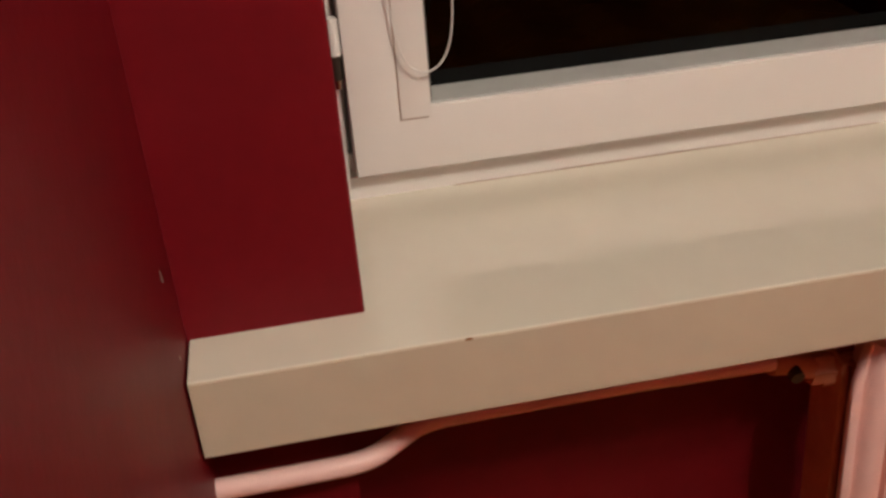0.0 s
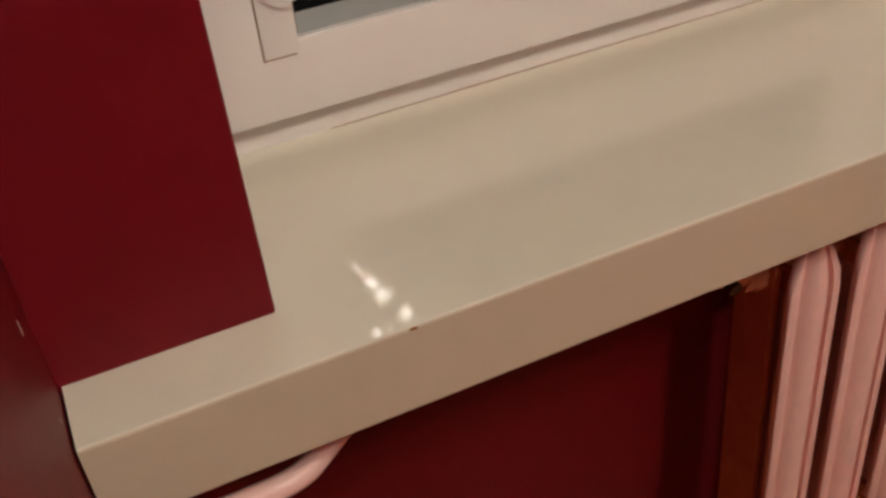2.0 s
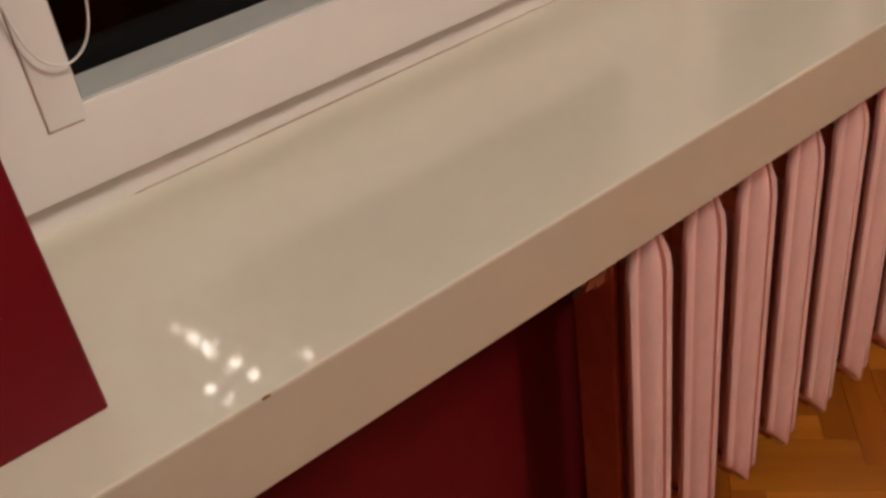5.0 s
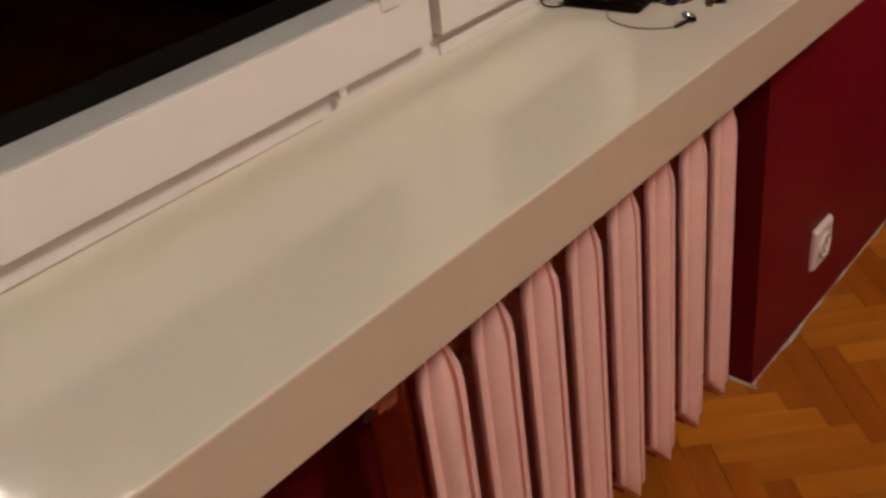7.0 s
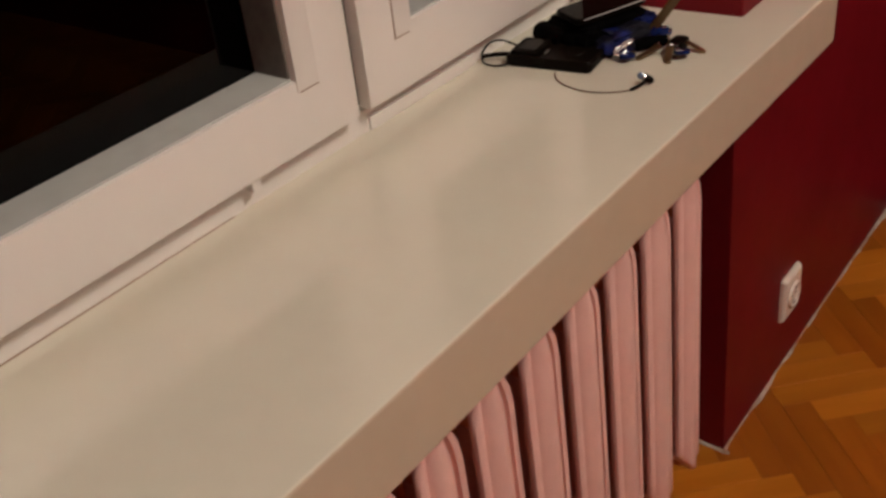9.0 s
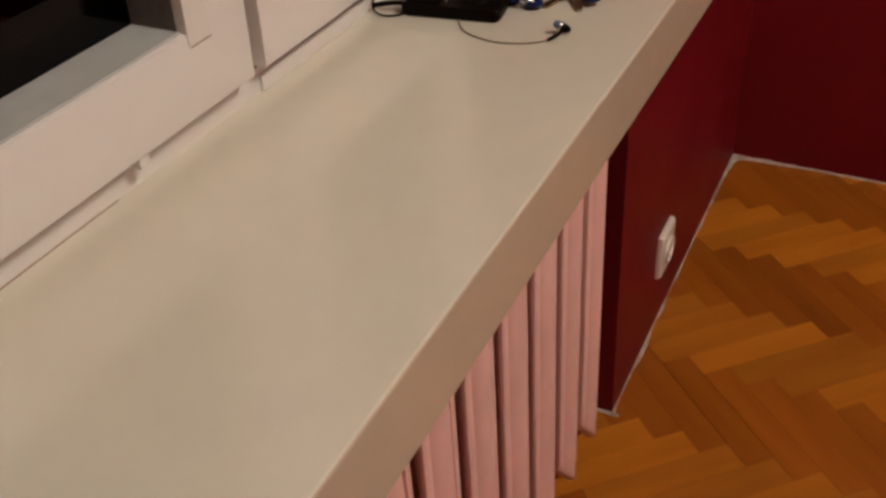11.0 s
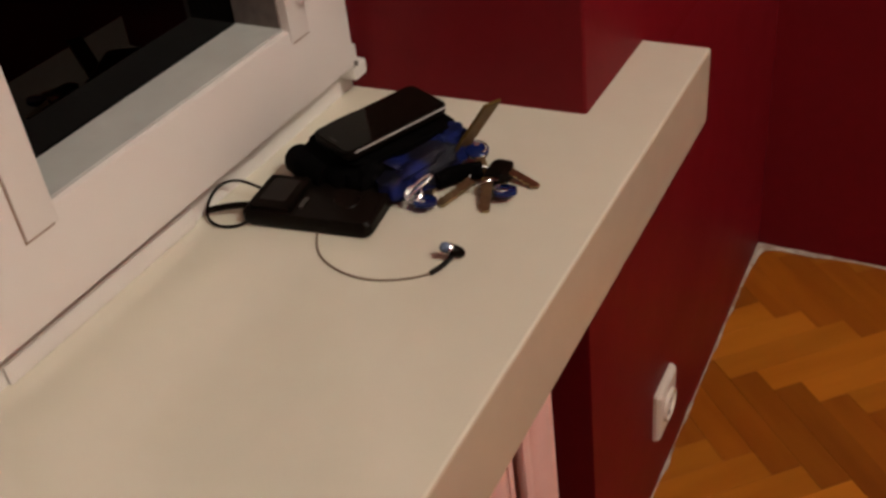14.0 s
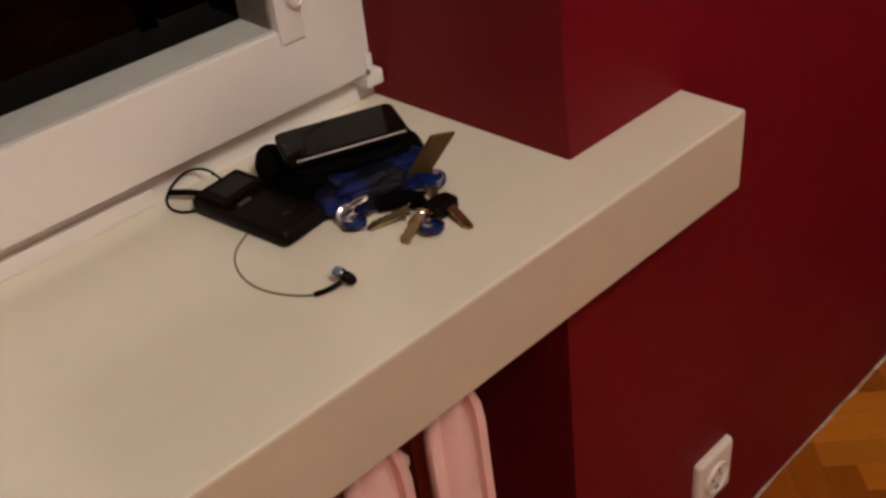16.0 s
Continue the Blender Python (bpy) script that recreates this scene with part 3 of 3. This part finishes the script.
def rounded(w, d, r, n=4):
    pts = []
    for cx, cy, a0 in ((w - r, d - r, 0), (-w + r, d - r, 90), (-w + r, -d + r, 180), (w - r, -d + r, 270)):
        pts += [(cx + r * math.cos(radians(a0 + 90 * i / n)), cy + r * math.sin(radians(a0 + 90 * i / n))) for i in range(n + 1)]
    return pts


player = thing("music_player", "black pocket music player with a dark display lying on the sill", "music player")
player.matrix_basis = pose(1.456, 0.247, ST + 0.0005, 0, 0, 8.5)
part("body", prism_bm(rounded(0.031, 0.064, 0.007), 0, 0, levels=((0, 0.95), (0.003, 1), (0.013, 1), (0.016, 0.95))), BLACK, player, smooth=True)
display_frame = part("display_frame", prism_bm(rounded(0.026, 0.021, 0.003), 0, 0, levels=((0.0161, 1), (0.0205, 1), (0.0215, 0.94)), m=Matrix.Translation((0, 0.036, 0))), BLACK, player, smooth=True)
part("display", prism_bm(rounded(0.018, 0.013, 0.002), 0, 0, levels=((0.0216, 1), (0.0221, 1)), m=Matrix.Translation((0, 0.036, 0))), DARK_SCREEN, display_frame, "dark display window")
part("button", prism_bm(rounded(0.009, 0.0028, 0.002), 0, 0, levels=((0.0161, 1), (0.018, 0.9)), m=Matrix.Translation((-0.010, 0.008, 0))), GREY_SCREEN, player, "pale grey slide button")
part("button_pad", disc_bm(0.013, 0, 0, 20, Matrix.Translation((0.002, -0.03, 0)), levels=((0.0161, 1), (0.0172, 0.92))), BLACK, player, smooth=True)

ear = thing("earphones", "black in-ear earphones with a thin cable on the sill", "earphones", (1.42, 0.15, ST))
at_parent(part("cable", tube_bm([(1.450, 0.240, ST + 0.0030), (1.428, 0.231, ST + 0.0013), (1.404, 0.217, ST + 0.0013), (1.389, 0.195, ST + 0.0013), (1.382, 0.165, ST + 0.0013), (1.387, 0.138, ST + 0.0013), (1.400, 0.115, ST + 0.0015), (1.410, 0.104, ST + 0.003)], 0.0010, 8, rounds=3), CABLE, ear, "thin grey-brown cable", smooth=True))
at_parent(part("cable_sleeve", tube_bm([(1.408, 0.106, ST + 0.0026), (1.418, 0.099, ST + 0.005), (1.430, 0.096, ST + 0.0075)], 0.0023, 10, rounds=1), BLACK, ear, smooth=True))
hd = Matrix.Translation((1.4365, 0.0965, ST + 0.0085)) @ pose(0, 0, 0, -62, 0, 25)
bud = at_parent(part("earbud", disc_bm(0.0053, 0, 0, 18, hd, levels=((-0.009, 0.4), (-0.006, 0.85), (0.0, 1), (0.004, 0.9))), BLACK, ear, smooth=True))
part("bud_rim", disc_bm(0.0054, 0, 0, 18, hd, levels=((0.0041, 1), (0.0065, 0.98))), STEEL, bud, "silver ring", smooth=True)
part("ear_tip", disc_bm(0.0050, 0, 0, 18, hd, levels=((0.0066, 0.8), (0.009, 1), (0.012, 0.8), (0.0132, 0.5))), EAR_TIP, bud, "pale blue silicone tip", smooth=True)
at_parent(part("cable_loop", tube_bm([(1.458, 0.312, ST + 0.014), (1.456, 0.336, ST + 0.020), (1.442, 0.348, ST + 0.020), (1.424, 0.348, ST + 0.013), (1.412, 0.344, ST + 0.006), (1.404, 0.330, ST + 0.002), (1.408, 0.310, ST + 0.0016), (1.422, 0.298, ST + 0.004)], 0.0014, 8, rounds=3), BLACK, ear, smooth=True))
at_parent(part("plug", tube_bm([(1.436, 0.306, ST + 0.010), (1.428, 0.325, ST + 0.010), (1.416, 0.344, ST + 0.008)], 0.0034, 10, rounds=1), BLACK, ear, "black plug", smooth=True))


def soft_bm(w, d, h, seed, lump=0.012, seg=26):
    """A limp pouch: a flattened round form with folds."""
    bm = bmesh.new()
    bmesh.ops.create_uvsphere(bm, u_segments=seg * 2, v_segments=seg, radius=1)
    for v in bm.verts:
        p = v.co.copy()
        q = Vector([math.copysign(abs(c) ** 0.55, c) for c in p])
        k = 1 + lump * 14 * noise.noise(p * 1.6 + Vector((seed, 0, 0))) + lump * 7 * noise.noise(p * 4.2 + Vector((0, seed, 0)))
        v.co = Vector((q.x * w * k, q.y * d * k, max(0.0, h + q.z * h * k)))
    return bm


pouch = thing("pouch", "black nylon pouch with blue fabric lying in a heap", "pouch")
pouch.matrix_basis = pose(1.552, 0.231, ST + 0.0004, 0, 0, -24)
part("body", soft_bm(0.068, 0.050, 0.0222, 2.0), DULL_BLACK, pouch, smooth=True)
part("roll", tube_bm([(-0.066, 0.048, 0.016), (-0.071, 0.024, 0.020), (-0.066, -0.006, 0.017)], 0.016, 14, rounds=2), DULL_BLACK, pouch, "rolled black fabric edge", smooth=True)
bm = soft_bm(0.040, 0.026, 0.017, 5.0, lump=0.02)
bm.transform(Matrix.Translation((0.002, -0.048, 0)))
part("blue_lining", bm, BLUE, pouch, "bright blue fabric lining", smooth=True)
bm = soft_bm(0.022, 0.024, 0.019, 9.0, lump=0.02)
bm.transform(Matrix.Translation((0.045, -0.036, 0)))
part("blue_flap", bm, BLUE_FLAP, pouch, "folded blue fabric", smooth=True)

phone = thing("phone", "black smartphone with a silver edge lying on a pouch", "phone")
phone.matrix_basis = pose(1.545, 0.224, ST + 0.0470, 1, -2, -24.5)
part("body", prism_bm(rounded(0.059, 0.0290, 0.008), 0, 0, levels=((0, 0.94), (0.003, 1), (0.009, 1))), BLACK, phone, smooth=True)
part("rim", prism_bm(rounded(0.0592, 0.0292, 0.008), 0, 0, levels=((0.0068, 1.0), (0.0075, 1.004), (0.0095, 1.004), (0.0102, 1.0))), BLACK, phone, smooth=True)
# Silver edge shown only in front; its bright reflection is put in as a pale bar.
part("side_trim", box_bm(-0.050, 0.056, -0.0301, -0.0292, 0.0078, 0.0094, bevel=0.0004), SILVER, phone, "silver trim with its highlight painted in, along one edge")
part("screen", prism_bm(rounded(0.0578, 0.0278, 0.0075), 0, 0, levels=((0.0103, 1), (0.0112, 0.995))), PHONE_GLASS, phone, "glossy black screen")
part("speaker_slot", box_bm(-0.0545, -0.0528, -0.006, 0.006, 0.0113, 0.0116), GREY_SCREEN, phone)

keys = thing("key_bunch", "bunch of brass keys with blue caps and a brown tag", "keys", (1.54, 0.12, ST))


def key(head, tip, lift=0.004, cap=True, width=0.0042):
    """A flat key from head to tip, with a bow (capped in blue) and a toothed blade."""
    a, b = Vector((*head, ST + lift)), Vector((*tip, ST + 0.002))
    d = b - a
    n = d.length
    m = Matrix.Translation(a) @ d.to_track_quat("X", "Z").to_matrix().to_4x4()
    teeth = [(0, -width)] + [(n * (0.35 + 0.08 * i), -width * (0.55 if i % 2 else 1.0)) for i in range(7)] + [(n, -width * 0.2), (n, width * 0.6), (n * 0.97, width), (0, width)]
    k = at_parent(part("key", prism_bm(teeth, -0.0011, 0.0011, m=m), BRASS, keys, "worn brass key"))
    if cap:
        c = part("key_cap", disc_bm(0.0115, 0, 0, 22, m @ Matrix.Translation((-0.004, 0, 0)), levels=((-0.0032, 0.85), (-0.002, 1), (0.002, 1), (0.0032, 0.85))), BLUE_CAP, k, "blue plastic key cap", smooth=True)
        rim = [m @ Vector((-0.004 + 0.0088 * math.cos(q), 0.0088 * math.sin(q), 0.0034)) for q in [0.4 + i * math.pi / 10 for i in range(9)]]
        part("cap_rim", tube_bm(rim, 0.0013, 8, rounds=0), CHROME, k, "worn chrome edge of the cap", smooth=True)
        part("cap_hole", disc_bm(0.0032, 0, 0, 12, m @ Matrix.Translation((-0.010, 0.001, 0)), levels=((0.0033, 1), (0.0037, 0.9))), CHROME, k, "bright eyelet", smooth=True)
    return k


key((1.538, 0.129), (1.503, 0.147), 0.011, cap=False, width=0.0058)
key((1.545, 0.116), (1.506, 0.103), 0.012, cap=False, width=0.0055)
key((1.537, 0.096), (1.560, 0.112), 0.008)
key((1.586, 0.145), (1.564, 0.126), 0.010)
key((1.500, 0.158), (1.528, 0.166), 0.007)
key((1.566, 0.108), (1.559, 0.072), 0.012, cap=False, width=0.0048)
at_parent(part("snap_hook", tube_bm([(1.500, 0.188, ST + 0.005), (1.508, 0.180, ST + 0.009), (1.520, 0.170, ST + 0.012), (1.532, 0.160, ST + 0.013)], 0.0032, 10, rounds=2), CHROME, keys, "steel snap hook", smooth=True))
at_parent(part("webbing", tube_bm([(1.528, 0.160, ST + 0.010), (1.545, 0.146, ST + 0.012), (1.558, 0.128, ST + 0.011)], 0.0085, 12, rounds=2), DULL_BLACK, keys, "black webbing strap", smooth=True))
at_parent(part("key_ring", tube_bm([(1.545 + 0.014 * math.cos(a), 0.120 + 0.014 * math.sin(a), ST + 0.012 + 0.004 * math.sin(2 * a)) for a in [i * math.pi / 12 for i in range(25)]], 0.0012, 8, rounds=1), STEEL, keys, "steel key ring", smooth=True))
hook = [(1.488, 0.172, 0.010), (1.499, 0.165, 0.018), (1.513, 0.157, 0.023), (1.518, 0.159, 0.024), (1.511, 0.166, 0.022), (1.497, 0.174, 0.014), (1.488, 0.172, 0.010)]
at_parent(part("hook_eye", tube_bm([(x, y, ST + z) for x, y, z in hook], 0.0013, 10, rounds=2), CHROME, keys, "thin bright chrome hook eye", smooth=True))
at_parent(part("split_ring", tube_bm([(1.496 + 0.008 * math.cos(a), 0.168 + 0.008 * math.sin(a), ST + 0.014 + 0.004 * math.cos(a)) for a in [i * math.pi / 10 for i in range(21)]], 0.0013, 8, rounds=0), CHROME, keys, "chrome split ring", smooth=True))
at_parent(part("car_key", soft_bm(0.017, 0.011, 0.008, 3.3, lump=0.006, seg=12), BLACK, keys, "dark key grip", smooth=True)).location = Vector((1.562, 0.112, ST + 0.0)) 
along = Vector((0.119, -0.543, 0.831)).normalized()   # the tag stands up out of the heap
across = Vector((0.83, 0.10, -0.55))
across = (across - along * across.dot(along)).normalized()
m = Matrix.Translation((1.586, 0.1255, ST + 0.068)) @ Matrix((along, across, along.cross(across))).transposed().to_4x4()
at_parent(part("tag", box_bm(-0.078, 0.0, -0.0135, 0.0135, -0.0015, 0.0015, bevel=0.0008, m=m), LEATHER, keys, "brown leather tag sticking up"))


# ---- parquet blocks ----
BL, BW, GAP = 0.288, 0.0576, 0.0002


def block_mesh(wood):
    bm = box_bm(-BL / 2 + GAP, BL / 2 - GAP, -BW / 2 + GAP, BW / 2 - GAP, -0.012, 0.0)
    top = [e for e in bm.edges if all(abs(v.co.z) < 1e-6 for v in e.verts)]
    bmesh.ops.bevel(bm, geom=top, offset=0.0003, segments=1, affect="EDGES")
    uv = bm.loops.layers.uv.new("UVMap")
    for f in bm.faces:
        for lp in f.loops:
            lp[uv].uv = (lp.vert.co.x, lp.vert.co.y)
    me = bpy.data.meshes.new("block")
    bm.to_mesh(me)
    bm.free()
    me.materials.append(wood)
    return me


block, block_off_sheen = block_mesh(WOOD_IN_SHEEN), block_mesh(WOOD_OFF_SHEEN)   # pale one way, reddish across: the grain's sheen is put into the colour
rng = random.Random(4)
turn = Matrix.Rotation(radians(45), 3, "Z")
near, rest = [], []
for j in range(-11, 12):
    for k in range(-130, 131):
        for upright in (0, 1):
            u, v = k * BW + 2 * BL * j, k * BW
            mid = Vector((u - BW / 2, v + BL / 2, 0)) if upright else Vector((u + BL / 2, v + BW / 2, 0))
            p = turn @ mid + Vector((2.108, 0.012, 0))
            if not (LEFT - 0.15 < p.x < RIGHT + 0.12 and BACK < p.y < NICHE + 0.1):
                continue
            m = Matrix.Translation((p.x, p.y, rng.uniform(-0.0007, 0.0003))) @ pose(0, 0, 0, rng.uniform(-0.25, 0.25), rng.uniform(-0.06, 0.06), (90 if upright else 0) + 45 + rng.choice((0, 180)))
            (near if 0.75 < p.x and p.y > -0.85 else rest).append((m, upright))
near.sort(key=lambda b: (b[0].translation - Vector((1.9, -0.1, 0))).length)
near, rest = near[:300], near[300:] + rest
for m, upright in near:
    b = new("block", block if upright else block_off_sheen)
    b.parent = floor
    b.matrix_basis = m
verts, faces, uvs, slots = [], [], [], []
for m, upright in rest:
    base = len(verts)
    verts += [m @ v.co for v in block.vertices]
    for poly in block.polygons:
        faces.append([base + i for i in poly.vertices])
        slots.append(1 - upright)
        uvs += [tuple(block.uv_layers[0].data[li].uv) for li in poly.loop_indices]
me = bpy.data.meshes.new("far_blocks")
me.from_pydata(verts, [], faces)
layer = me.uv_layers.new(name="UVMap")
layer.data.foreach_set("uv", [c for uv in uvs for c in uv])
me.materials.append(WOOD_IN_SHEEN)
me.materials.append(WOOD_OFF_SHEEN)
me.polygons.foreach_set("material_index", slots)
far = new("far_blocks", me)
far.parent = floor
far["kind"] = "stuff"
